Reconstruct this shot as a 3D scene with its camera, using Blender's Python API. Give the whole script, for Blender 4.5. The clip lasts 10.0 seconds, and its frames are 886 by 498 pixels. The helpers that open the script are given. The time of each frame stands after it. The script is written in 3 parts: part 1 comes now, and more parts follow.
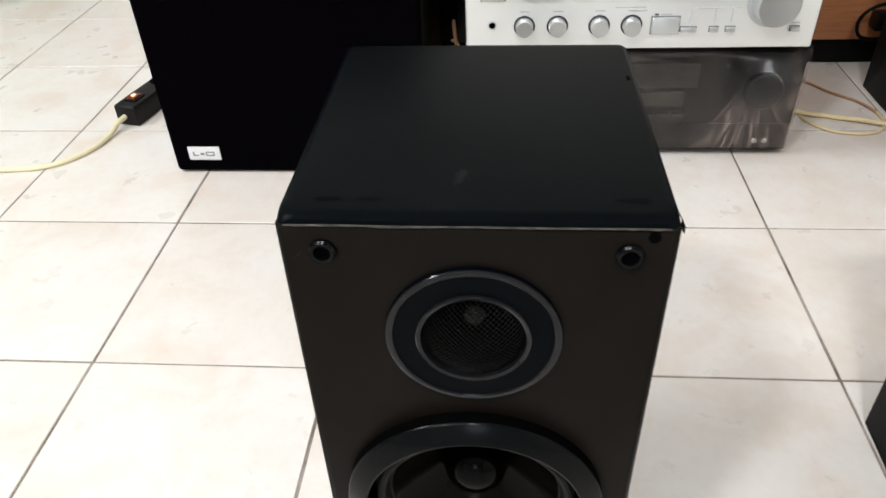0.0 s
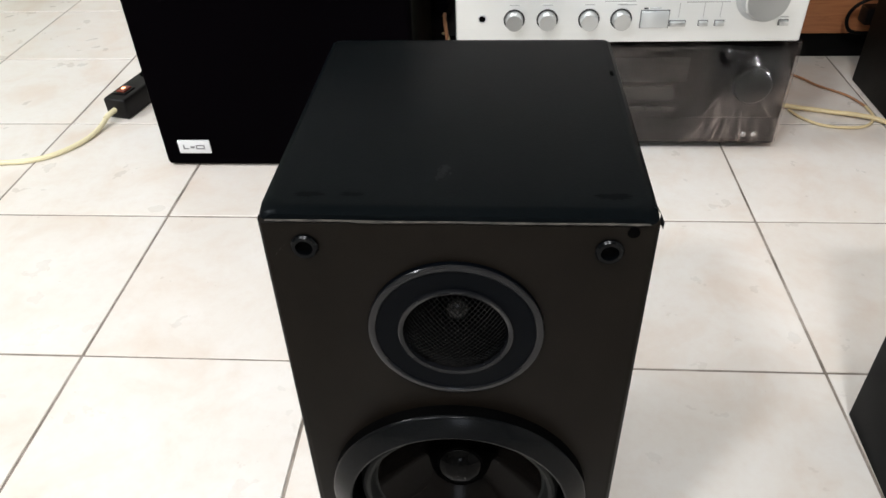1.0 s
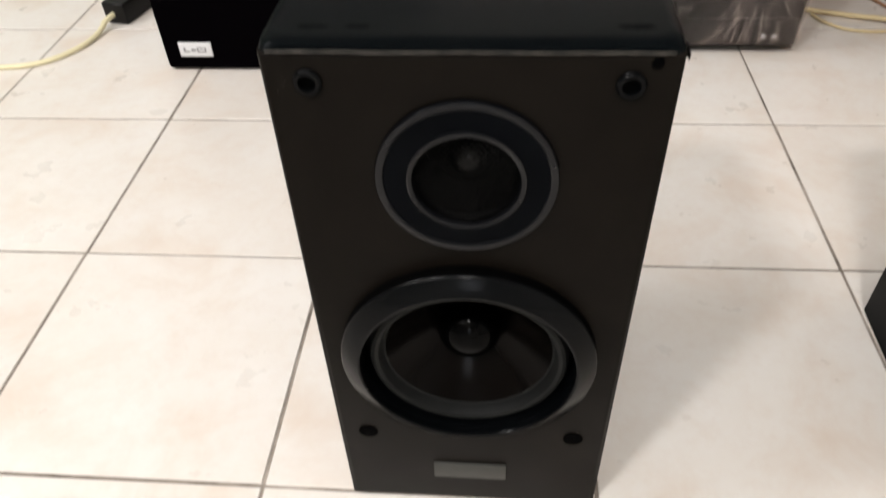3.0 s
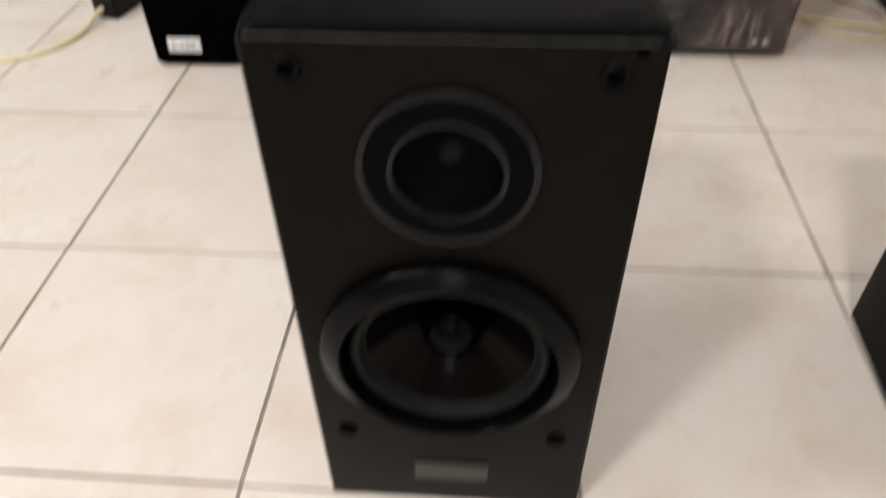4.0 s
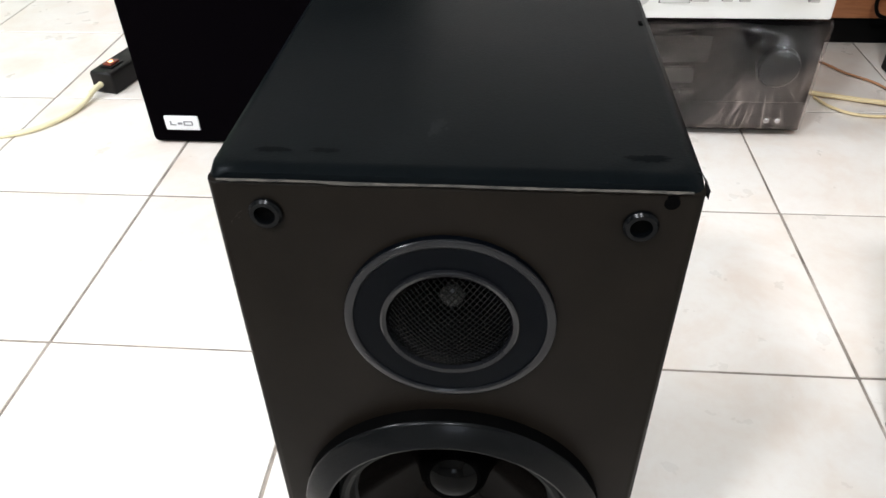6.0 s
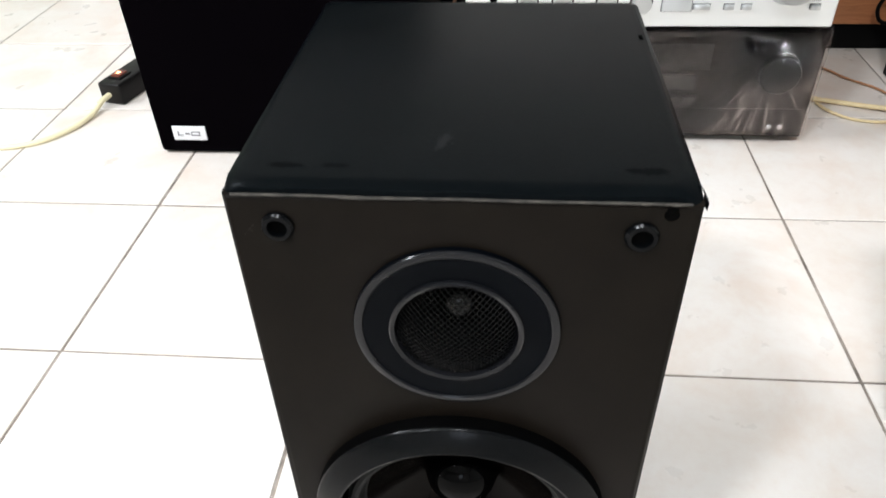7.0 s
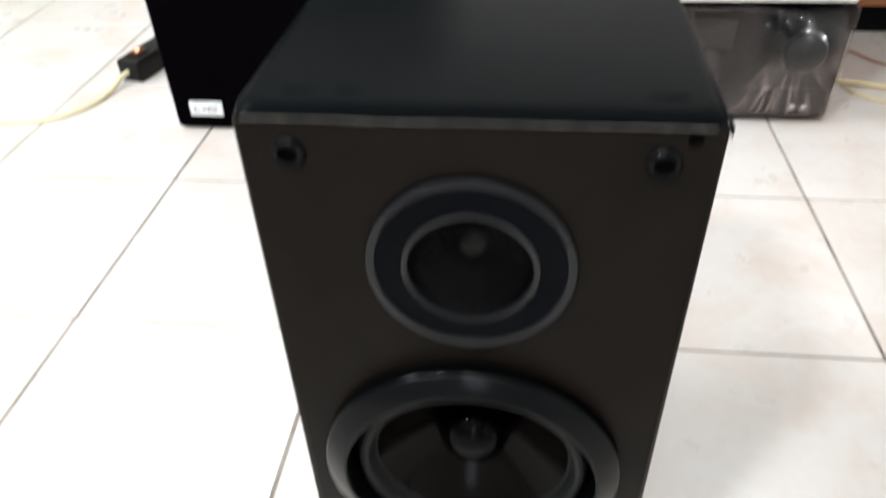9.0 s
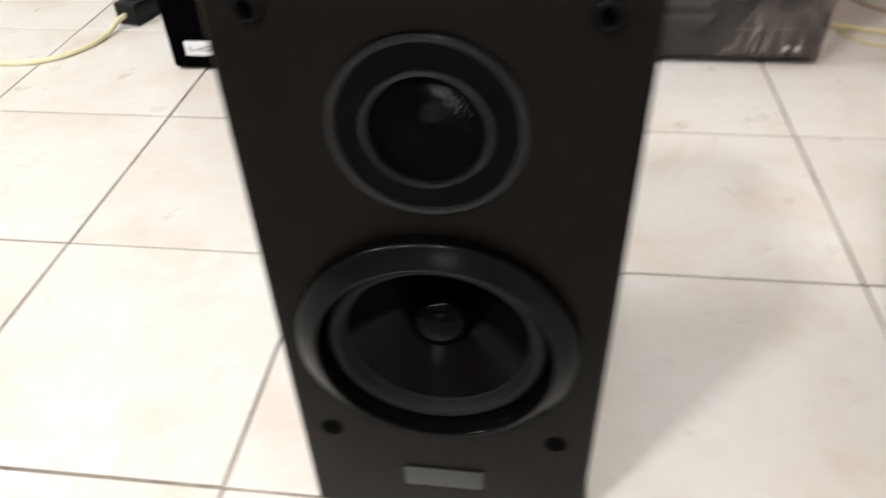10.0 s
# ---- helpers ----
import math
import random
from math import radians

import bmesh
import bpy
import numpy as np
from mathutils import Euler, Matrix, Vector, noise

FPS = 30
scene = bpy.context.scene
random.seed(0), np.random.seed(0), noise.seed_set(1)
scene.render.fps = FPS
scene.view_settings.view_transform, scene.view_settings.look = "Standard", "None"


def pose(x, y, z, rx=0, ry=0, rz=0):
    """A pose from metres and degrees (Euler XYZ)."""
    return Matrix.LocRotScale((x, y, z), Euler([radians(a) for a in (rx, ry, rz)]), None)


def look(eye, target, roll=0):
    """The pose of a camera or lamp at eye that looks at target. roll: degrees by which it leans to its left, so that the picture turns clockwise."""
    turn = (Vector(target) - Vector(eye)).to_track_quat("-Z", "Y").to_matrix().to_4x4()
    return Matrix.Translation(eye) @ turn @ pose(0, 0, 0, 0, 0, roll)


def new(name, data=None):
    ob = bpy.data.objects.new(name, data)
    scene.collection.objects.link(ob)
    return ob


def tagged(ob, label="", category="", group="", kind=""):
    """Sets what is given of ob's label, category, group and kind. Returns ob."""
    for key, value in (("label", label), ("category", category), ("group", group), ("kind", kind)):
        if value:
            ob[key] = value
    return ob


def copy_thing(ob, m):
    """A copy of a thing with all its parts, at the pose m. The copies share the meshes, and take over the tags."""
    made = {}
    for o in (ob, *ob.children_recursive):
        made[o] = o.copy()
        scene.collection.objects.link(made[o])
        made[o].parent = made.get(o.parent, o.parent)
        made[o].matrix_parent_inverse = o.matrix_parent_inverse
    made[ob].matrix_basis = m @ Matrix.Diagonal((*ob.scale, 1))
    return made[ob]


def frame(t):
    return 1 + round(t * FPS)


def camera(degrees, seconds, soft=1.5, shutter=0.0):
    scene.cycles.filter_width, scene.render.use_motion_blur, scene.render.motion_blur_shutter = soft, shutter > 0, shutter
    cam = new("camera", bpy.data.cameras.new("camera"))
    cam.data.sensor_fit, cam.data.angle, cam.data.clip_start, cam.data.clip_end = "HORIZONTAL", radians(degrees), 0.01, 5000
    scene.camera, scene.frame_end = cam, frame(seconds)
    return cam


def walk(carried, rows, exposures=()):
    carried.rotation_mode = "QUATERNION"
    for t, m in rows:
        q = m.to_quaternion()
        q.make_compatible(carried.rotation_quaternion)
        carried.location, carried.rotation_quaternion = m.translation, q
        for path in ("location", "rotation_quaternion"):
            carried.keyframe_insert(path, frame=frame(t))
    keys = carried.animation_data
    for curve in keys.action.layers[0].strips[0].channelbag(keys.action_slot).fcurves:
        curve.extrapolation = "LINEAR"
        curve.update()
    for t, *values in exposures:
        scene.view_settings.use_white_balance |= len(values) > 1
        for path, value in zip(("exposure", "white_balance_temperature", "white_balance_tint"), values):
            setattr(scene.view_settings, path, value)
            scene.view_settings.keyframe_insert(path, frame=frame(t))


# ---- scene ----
cam = camera(62.1, 10.0, shutter=1.4)
PATH = [
    (0, (0.421, -0.509, 0.546), (0.267, 1.071, -0.671), -2.7),
    (0.5, (0.426, -0.513, 0.55), (0.278, 1.056, -0.682), -2.6),
    (1, (0.427, -0.51, 0.548), (0.288, 1.059, -0.685), -2.4),
    (1.5, (0.426, -0.512, 0.549), (0.269, 1.057, -0.68), -2.7),
    (2, (0.424, -0.514, 0.545), (0.266, 1.048, -0.693), -2.7),
    (2.5, (0.425, -0.521, 0.522), (0.265, 0.99, -0.778), -2.9),
    (2.7, (0.425, -0.523, 0.515), (0.268, 0.961, -0.816), -2.9),
    (3.8, (0.427, -0.529, 0.489), (0.281, 0.915, -0.887), -2.1),
    (4, (0.43, -0.524, 0.496), (0.297, 0.947, -0.852), -1.4),
    (4.5, (0.434, -0.501, 0.519), (0.31, 1.055, -0.731), -1.0),
    (5, (0.432, -0.469, 0.507), (0.284, 1.097, -0.728), -1.6),
    (5.5, (0.428, -0.465, 0.503), (0.284, 1.093, -0.742), -1.3),
    (7, (0.427, -0.472, 0.51), (0.265, 1.095, -0.722), -2.1),
    (7.5, (0.428, -0.463, 0.532), (0.276, 1.173, -0.608), -2.0),
    (8, (0.43, -0.456, 0.549), (0.274, 1.231, -0.514), -2.6),
    (8.5, (0.426, -0.465, 0.52), (0.248, 1.16, -0.632), -2.8),
    (9, (0.428, -0.481, 0.485), (0.222, 1.078, -0.751), -2.4),
    (9.5, (0.429, -0.498, 0.463), (0.206, 1.016, -0.825), -2.4),
    (9.8, (0.437, -0.509, 0.454), (0.203, 0.988, -0.852), -3.1),
    (10, (0.452, -0.515, 0.454), (0.228, 1.0, -0.833), -2.5),
]
EXPOSURES = [
    (0.0, 0.09, 6550, 9), (0.5, 0.06, 7000, 13), (1.0, 0.06, 6550, 9), (2.0, 0.07, 6550, 9), (2.7, 0.04, 6750, 10), (3.6, -0.34, 7250, 15), (4.0, -0.34, 7250, 15),
    (4.5, -0.22, 6700, 6), (5.0, 0.42, 6450, 9), (8.0, 0.42, 6350, 9), (9.5, 0.42, 6350, 9), (9.75, 0.08, 6600, 9), (10.0, 0.08, 6750, 10),
]
walk(cam, [(t, look(eye, target, roll)) for t, eye, target, roll in PATH], EXPOSURES)
LAMP_A, LAMP_B, LAMP_C, LAMP_D = 56.0, 44.0, 36.0, 12.0

# ---- light ----
world = bpy.data.worlds.new("world")
scene.world = world
world.use_nodes = True
world.node_tree.nodes["Background"].inputs[0].default_value = (0.9, 0.95, 1.0, 1)
world.node_tree.nodes["Background"].inputs[1].default_value = 0.02


def tube_lamp(name, eye, target, long, wide, watts, colour):
    data = bpy.data.lights.new(name, "AREA")
    data.shape, data.size, data.size_y, data.energy, data.color = "RECTANGLE", long, wide, watts, colour
    ob = new(name, data)
    ob.matrix_world = look(eye, target)
    return ob


tube_lamp("ceiling_lamp", (-0.81, -1.69, 2.6), (-0.81, -1.689, 0.0), 0.36, 0.28, LAMP_A, (0.96, 0.985, 1.045))
tube_lamp("front_ceiling_lamp", (0.34, -1.6, 2.6), (0.34, -1.599, 0.0), 0.28, 0.14, LAMP_C, (0.975, 0.985, 1.03))
tube_lamp("side_ceiling_lamp", (-1.9, -0.40, 2.6), (2.0, -0.3, 0.8), 0.6, 0.15, LAMP_B, (0.96, 0.985, 1.045))
# daylight from an opening behind
tube_lamp("window_daylight", (0.42, -4.4, 1.75), (0.42, 0.0, 0.6), 0.75, 1.1, LAMP_D, (0.9, 0.98, 1.12))


# ---- materials ----
class Mat:
    """A node material round one Principled shader, with short calls for its nodes."""

    def __init__(self, name, colour, rough=0.5, metal=0.0, spec=0.5):
        self.m = bpy.data.materials.new(name)
        self.m.use_nodes = True
        self.t = self.m.node_tree
        self.b = self.t.nodes["Principled BSDF"]
        self.b.inputs["Base Color"].default_value = (*colour, 1)
        self.b.inputs["Roughness"].default_value = rough
        self.b.inputs["Metallic"].default_value = metal
        self.b.inputs["Specular IOR Level"].default_value = spec

    def node(self, kind, **values):
        n = self.t.nodes.new(kind)
        for key, value in values.items():
            n.inputs[key].default_value = value
        return n

    def link(self, a, b):
        self.t.links.new(a, b)

    def coords(self, stretch=(1, 1, 1), random=False):
        c = self.node("ShaderNodeTexCoord").outputs["Object"]
        if random:
            info = self.node("ShaderNodeObjectInfo")
            scale = self.node("ShaderNodeVectorMath")
            scale.operation = "SCALE"
            scale.inputs[0].default_value = (37, 53, 11)
            self.link(info.outputs["Random"], scale.inputs["Scale"])
            add = self.node("ShaderNodeVectorMath")
            self.link(c, add.inputs[0])
            self.link(scale.outputs[0], add.inputs[1])
            c = add.outputs[0]
        m = self.node("ShaderNodeMapping")
        m.inputs["Scale"].default_value = stretch
        self.link(c, m.inputs["Vector"])
        return m.outputs[0]

    def noise(self, where, scale, detail=4.0, rough=0.55, distortion=0.0):
        n = self.node("ShaderNodeTexNoise", Scale=scale, Detail=detail, Roughness=rough, Distortion=distortion)
        self.link(where, n.inputs["Vector"])
        return n.outputs["Fac"]

    def ramp(self, value, stops):
        r = self.node("ShaderNodeValToRGB")
        while len(r.color_ramp.elements) < len(stops):
            r.color_ramp.elements.new(0.5)
        for e, (p, c) in zip(r.color_ramp.elements, stops):
            e.position = p
            e.color = (*c, 1) if len(c) == 3 else c
        self.link(value, r.inputs[0])
        return r.outputs[0]

    def mix(self, fac, a, b, mode="MIX"):
        n = self.node("ShaderNodeMix")
        n.data_type, n.blend_type = "RGBA", mode
        for value, socket in ((fac, n.inputs[0]), (a, n.inputs[6]), (b, n.inputs[7])):
            if isinstance(value, (int, float)):
                socket.default_value = value
            elif isinstance(value, tuple):
                socket.default_value = (*value, 1)
            else:
                self.link(value, socket)
        return n.outputs[2]

    def colour(self, socket):
        self.link(socket, self.b.inputs["Base Color"])

    def roughness(self, value, low, high):
        r = self.node("ShaderNodeMapRange")
        r.inputs["To Min"].default_value, r.inputs["To Max"].default_value = low, high
        self.link(value, r.inputs[0])
        self.link(r.outputs[0], self.b.inputs["Roughness"])

    def bump(self, value, strength, distance):
        n = self.node("ShaderNodeBump", Strength=strength, Distance=distance)
        self.link(value, n.inputs["Height"])
        self.link(n.outputs[0], self.b.inputs["Normal"])


def grey(v):
    return (v, v, v)


def tile_material():
    m = Mat("cream_ceramic", (0.7, 0.63, 0.55), 0.25)
    at = m.coords(random=True)
    cloud = m.noise(at, 9, 5, 0.6, 0.4)
    fine = m.noise(at, 60, 5, 0.65)
    base = m.ramp(cloud, [(0.3, (0.70, 0.615, 0.535)), (0.5, (0.755, 0.715, 0.66)), (0.7, (0.78, 0.755, 0.715))])
    base = m.mix(m.ramp(fine, [(0.45, grey(0)), (0.75, grey(0.28))]), base, (0.66, 0.56, 0.48))
    info = m.node("ShaderNodeObjectInfo").outputs["Random"]
    base = m.mix(1.0, base, m.ramp(info, [(0.0, (0.94, 0.925, 0.91)), (1.0, (1.0, 1.0, 1.0))]), "MULTIPLY")
    m.colour(base)
    m.roughness(m.noise(at, 25, 4), 0.2, 0.42)
    m.bump(m.noise(at, 30, 3), 0.05, 0.002)
    return m.m


def grout_material():
    m = Mat("grey_brown_grout", (0.2, 0.16, 0.13), 0.9)
    at = m.coords()
    m.colour(m.ramp(m.noise(at, 14, 6, 0.7), [(0.32, (0.09, 0.072, 0.056)), (0.5, (0.24, 0.205, 0.17)), (0.68, (0.42, 0.37, 0.32))]))
    m.bump(m.noise(at, 300, 3), 0.5, 0.001)
    return m.m


def vinyl_material(name, dark, light, low, high, grain=(1, 1, 1), streak=0.15, spec=0.1):
    m = Mat(name, dark, 0.4, 0.0, spec)
    at = m.coords(grain)
    m.b.inputs["Specular Tint"].default_value = (0.9, 0.97, 1.0, 1)
    m.colour(m.mix(m.ramp(m.noise(at, 40, 6, 0.6), [(0.35, grey(0)), (0.75, grey(1))]), dark, light))
    m.roughness(m.noise(m.coords(), 14, 5, 0.6), low, high)
    m.bump(m.noise(m.coords(grain), 900, 2), streak, 0.0004)
    return m.m


def plain_material(name, colour, rough, metal=0.0, spread=0.12, scale=30, bump=0.05, spec=0.5):
    m = Mat(name, colour, rough, metal, spec)
    at = m.coords()
    n = m.noise(at, scale, 5)
    m.colour(m.ramp(n, [(0.3, tuple(c * (1 - spread) for c in colour)), (0.7, tuple(min(1, c * (1 + spread)) for c in colour))]))
    m.roughness(m.noise(at, scale * 1.7, 4), rough * 0.85, min(1, rough * 1.15))
    if bump:
        m.bump(m.noise(at, scale * 12, 3), bump, 0.0006)
    return m.m


def aluminium_material():
    m = Mat("brushed_silver", (0.86, 0.88, 0.87), 0.38, 0.65)
    at = m.coords((2, 40, 900))
    n = m.noise(at, 3, 4, 0.6)
    m.colour(m.ramp(n, [(0.3, (0.85, 0.87, 0.86)), (0.7, (0.89, 0.91, 0.90))]))
    m.roughness(n, 0.36, 0.43)
    m.bump(n, 0.05, 0.0003)
    return m.m


def wood_material():
    m = Mat("orange_wood_veneer", (0.35, 0.13, 0.05), 0.38)
    at = m.coords((6, 6, 60))
    grain = m.noise(at, 2.2, 8, 0.65, 1.2)
    m.colour(m.ramp(grain, [(0.25, (0.34, 0.122, 0.047)), (0.5, (0.47, 0.185, 0.076)), (0.8, (0.55, 0.235, 0.1))]))
    m.roughness(grain, 0.3, 0.48)
    m.bump(grain, 0.1, 0.0006)
    return m.m


def cloth_material():
    m = Mat("black_grille_cloth", (0.008, 0.006, 0.009), 0.95, 0, 0.012)
    at = m.coords()
    weave = m.node("ShaderNodeTexChecker", Scale=700.0)
    m.link(at, weave.inputs["Vector"])
    m.colour(m.mix(m.noise(at, 20, 4), (0.0008, 0.0005, 0.0009), (0.0014, 0.0009, 0.0015)))
    m.bump(weave.outputs["Fac"], 0.4, 0.0005)
    return m.m


GATHER = (0.150, 0.138)


def film_material():
    m = bpy.data.materials.new("creased_clear_film")
    m.use_nodes = True
    t = m.node_tree
    t.nodes.remove(t.nodes["Principled BSDF"])
    out = t.nodes["Material Output"]
    clear = t.nodes.new("ShaderNodeBsdfTransparent")
    clear.inputs[0].default_value = (0.93, 0.93, 0.93, 1)
    gloss = t.nodes.new("ShaderNodeBsdfGlossy")
    gloss.inputs["Roughness"].default_value = 0.075
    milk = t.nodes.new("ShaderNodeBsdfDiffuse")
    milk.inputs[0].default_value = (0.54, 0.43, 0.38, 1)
    tex = t.nodes.new("ShaderNodeTexCoord")
    creases = []
    # folds fan out from one gathered spot; others run across
    sep = t.nodes.new("ShaderNodeSeparateXYZ")
    t.links.new(tex.outputs["Object"], sep.inputs[0])

    def calc(kind, a, b):
        n = t.nodes.new("ShaderNodeMath")
        n.operation = kind
        for v, sock in ((a, n.inputs[0]), (b, n.inputs[1])):
            if isinstance(v, (int, float)):
                sock.default_value = v
            else:
                t.links.new(v, sock)
        return n.outputs[0]

    dx, dz = calc("SUBTRACT", sep.outputs["X"], GATHER[0]), calc("SUBTRACT", GATHER[1], sep.outputs["Z"])
    turn = calc("ARCTAN2", dx, dz)
    far = calc("SQRT", calc("ADD", calc("MULTIPLY", dx, dx), calc("MULTIPLY", dz, dz)), 0.0)
    for around, along, detail, seed in ((10.0, 20.0, 4, 0.0), (26.0, 14.0, 4, 4.0)):
        v = t.nodes.new("ShaderNodeCombineXYZ")
        t.links.new(calc("MULTIPLY", turn, around), v.inputs[0])
        t.links.new(calc("MULTIPLY", far, along), v.inputs[1])
        v.inputs[2].default_value = seed
        n = t.nodes.new("ShaderNodeTexNoise")
        n.inputs["Scale"].default_value, n.inputs["Detail"].default_value, n.inputs["Distortion"].default_value = 1.0, detail, 0.5
        t.links.new(v.outputs[0], n.inputs["Vector"])
        creases.append(n.outputs["Fac"])
    peak = creases[0]
    for other in creases[1:]:
        mx = t.nodes.new("ShaderNodeMath")
        mx.operation = "MAXIMUM"
        t.links.new(peak, mx.inputs[0])
        t.links.new(other, mx.inputs[1])
        peak = mx.outputs[0]
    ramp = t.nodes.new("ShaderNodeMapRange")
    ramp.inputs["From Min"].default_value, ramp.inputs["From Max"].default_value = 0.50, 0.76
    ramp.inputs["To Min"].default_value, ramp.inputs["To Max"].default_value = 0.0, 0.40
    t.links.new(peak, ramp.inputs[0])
    bump = t.nodes.new("ShaderNodeBump")
    bump.inputs["Strength"].default_value, bump.inputs["Distance"].default_value = 0.10, 0.003
    t.links.new(peak, bump.inputs["Height"])
    t.links.new(bump.outputs[0], gloss.inputs["Normal"])
    m1, m2 = t.nodes.new("ShaderNodeMixShader"), t.nodes.new("ShaderNodeMixShader")
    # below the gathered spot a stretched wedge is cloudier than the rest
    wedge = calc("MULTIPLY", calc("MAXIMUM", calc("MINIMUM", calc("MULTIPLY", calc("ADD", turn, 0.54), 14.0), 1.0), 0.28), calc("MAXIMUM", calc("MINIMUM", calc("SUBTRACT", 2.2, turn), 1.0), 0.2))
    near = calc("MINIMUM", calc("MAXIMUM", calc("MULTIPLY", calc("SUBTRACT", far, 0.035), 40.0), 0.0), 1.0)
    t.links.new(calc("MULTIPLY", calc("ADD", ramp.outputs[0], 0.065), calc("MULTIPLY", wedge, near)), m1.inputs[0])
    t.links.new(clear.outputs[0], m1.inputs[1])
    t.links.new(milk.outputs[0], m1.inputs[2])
    m2.inputs[0].default_value = 0.045
    t.links.new(m1.outputs[0], m2.inputs[1])
    t.links.new(gloss.outputs[0], m2.inputs[2])
    t.links.new(m2.outputs[0], out.inputs["Surface"])
    return m


def glow_material(name, colour, strength):
    m = Mat(name, colour, 0.4)
    m.b.inputs["Emission Color"].default_value = (*colour, 1)
    m.b.inputs["Emission Strength"].default_value = strength
    return m.m


TILE, GROUT = tile_material(), grout_material()
BAFFLE = vinyl_material("brown_black_baffle", (0.0047, 0.0035, 0.0025), (0.0069, 0.0053, 0.0038), 0.38, 0.50, spec=0.05)
VINYL = vinyl_material("black_vinyl_wrap", (0.0011, 0.0018, 0.0022), (0.0020, 0.0028, 0.0033), 0.26, 0.36, (1, 1, 1), 0.15, 0.034)
OLIVE = vinyl_material("dark_olive_vinyl", (0.0055, 0.0053, 0.0040), (0.0088, 0.0085, 0.0065), 0.45, 0.6, (1, 1, 8), spec=0.08)
NAVY = plain_material("navy_black_plastic", (0.0008, 0.0013, 0.0021), 0.4, spec=0.03)
TRIM = plain_material("satin_black_plastic", (0.0013, 0.0016, 0.0019), 0.2, bump=0.02, spec=0.085)
RIM = plain_material("dark_grey_plastic", (0.0056, 0.0059, 0.0068), 0.17, bump=0.02, spec=0.2)
RUBBER = plain_material("grey_black_rubber", (0.0085, 0.0090, 0.0086), 0.55, spec=0.1)
CONE = plain_material("glossy_black_cone", (0.0020, 0.0015, 0.0012), 0.17, bump=0.02, spec=0.055)
CAP = plain_material("gloss_black_cap", (0.0006, 0.0006, 0.0006), 0.07, bump=0.0, spec=0.05)
DOME = plain_material("satin_dark_dome", (0.0005, 0.0005, 0.0005), 0.2, bump=0.0, spec=0.26)
# near-black for black bits, and for shade painted into holes, gaps and recesses
HOLE = plain_material("black_and_hollow_shade", (0.0005, 0.0005, 0.0005), 0.8, spec=0.02)
WIRE = plain_material("dark_steel_wire", (0.007, 0.007, 0.0067), 0.16, 0.8, bump=0.0, spec=0.3)
PLATE = plain_material("brushed_grey_plate", (0.055, 0.055, 0.05), 0.5, 0.3, spec=0.2)
CHIP = plain_material("bare_fibreboard", (0.036, 0.032, 0.026), 0.85, spread=0.9, scale=120)
SCUFF = plain_material("rubbed_vinyl", (0.0013, 0.0018, 0.0020), 0.6, spec=0.02)
DUST = plain_material("pale_dust", (0.0030, 0.0038, 0.0042), 0.8, spec=0.2)
CLOTH = cloth_material()
SILVER = aluminium_material()
SILVER_DARK = plain_material("silver_key", (0.62, 0.645, 0.65), 0.36, 0.6, 0.03)
SILVER_KNOB = plain_material("turned_silver", (0.60, 0.615, 0.61), 0.3, 0.85, 0.02)
GAP = plain_material("dark_gap", (0.03, 0.03, 0.03), 0.7)
SEAM = plain_material("grey_seam", (0.16, 0.165, 0.165), 0.6)
INK = plain_material("grey_print", (0.52, 0.53, 0.53), 0.6)
CASE = plain_material("black_steel_case", (0.006, 0.006, 0.006), 0.5, spec=0.15)
PANEL = plain_material("dark_brown_panel", (0.0026, 0.0019, 0.0021), 0.4, spec=0.05)
PANEL_KEY = plain_material("dark_key", (0.022, 0.02, 0.0185), 0.35, spec=0.15)
SMOKED = plain_material("smoked_window", (0.002, 0.0018, 0.0024), 0.12, bump=0.0, spec=0.25)
CHROME = plain_material("chrome", (0.7, 0.7, 0.7), 0.12, 1.0, 0.02, bump=0.0)
FILM = film_material()
WOOD = wood_material()
BLACK = plain_material("black_plinth", (0.003, 0.003, 0.003), 0.5, spec=0.1)
STRIP = plain_material("black_socket_plastic", (0.005, 0.0045, 0.0045), 0.4, spec=0.2)
CORD = plain_material("pale_yellow_cord", (0.78, 0.71, 0.46), 0.5, spread=0.06)
WIRE_BROWN = plain_material("brown_twin_wire", (0.40, 0.20, 0.10), 0.5)
WIRE_GOLD = plain_material("golden_cable", (0.72, 0.58, 0.33), 0.4, spread=0.06)
WIRE_TAN = plain_material("copper_cable", (0.42, 0.2, 0.1), 0.45)
BADGE = plain_material("white_badge", (0.75, 0.76, 0.77), 0.35, 0.2, 0.03)
BADGE_INK = plain_material("badge_grey", (0.2, 0.2, 0.21), 0.5)
PAINT = plain_material("white_wall_paint", (0.78, 0.77, 0.74), 0.7, spread=0.04, scale=4)
CEILING = plain_material("white_ceiling_paint", (0.82, 0.82, 0.8), 0.8, spread=0.03, scale=3)
GREEN = plain_material("pale_green_paint", (0.42, 0.56, 0.42), 0.45, spread=0.05, scale=6)
NEON = glow_material("orange_neon", (1.0, 0.42, 0.2), 4.0)
SWITCH_RED = plain_material("dark_red_rocker", (0.16, 0.03, 0.015), 0.3)
DIGIT = glow_material("white_digit", (0.95, 1.0, 0.97), 6.0)
RED_DIGIT = glow_material("red_digit", (1.0, 0.1, 0.08), 2.0)


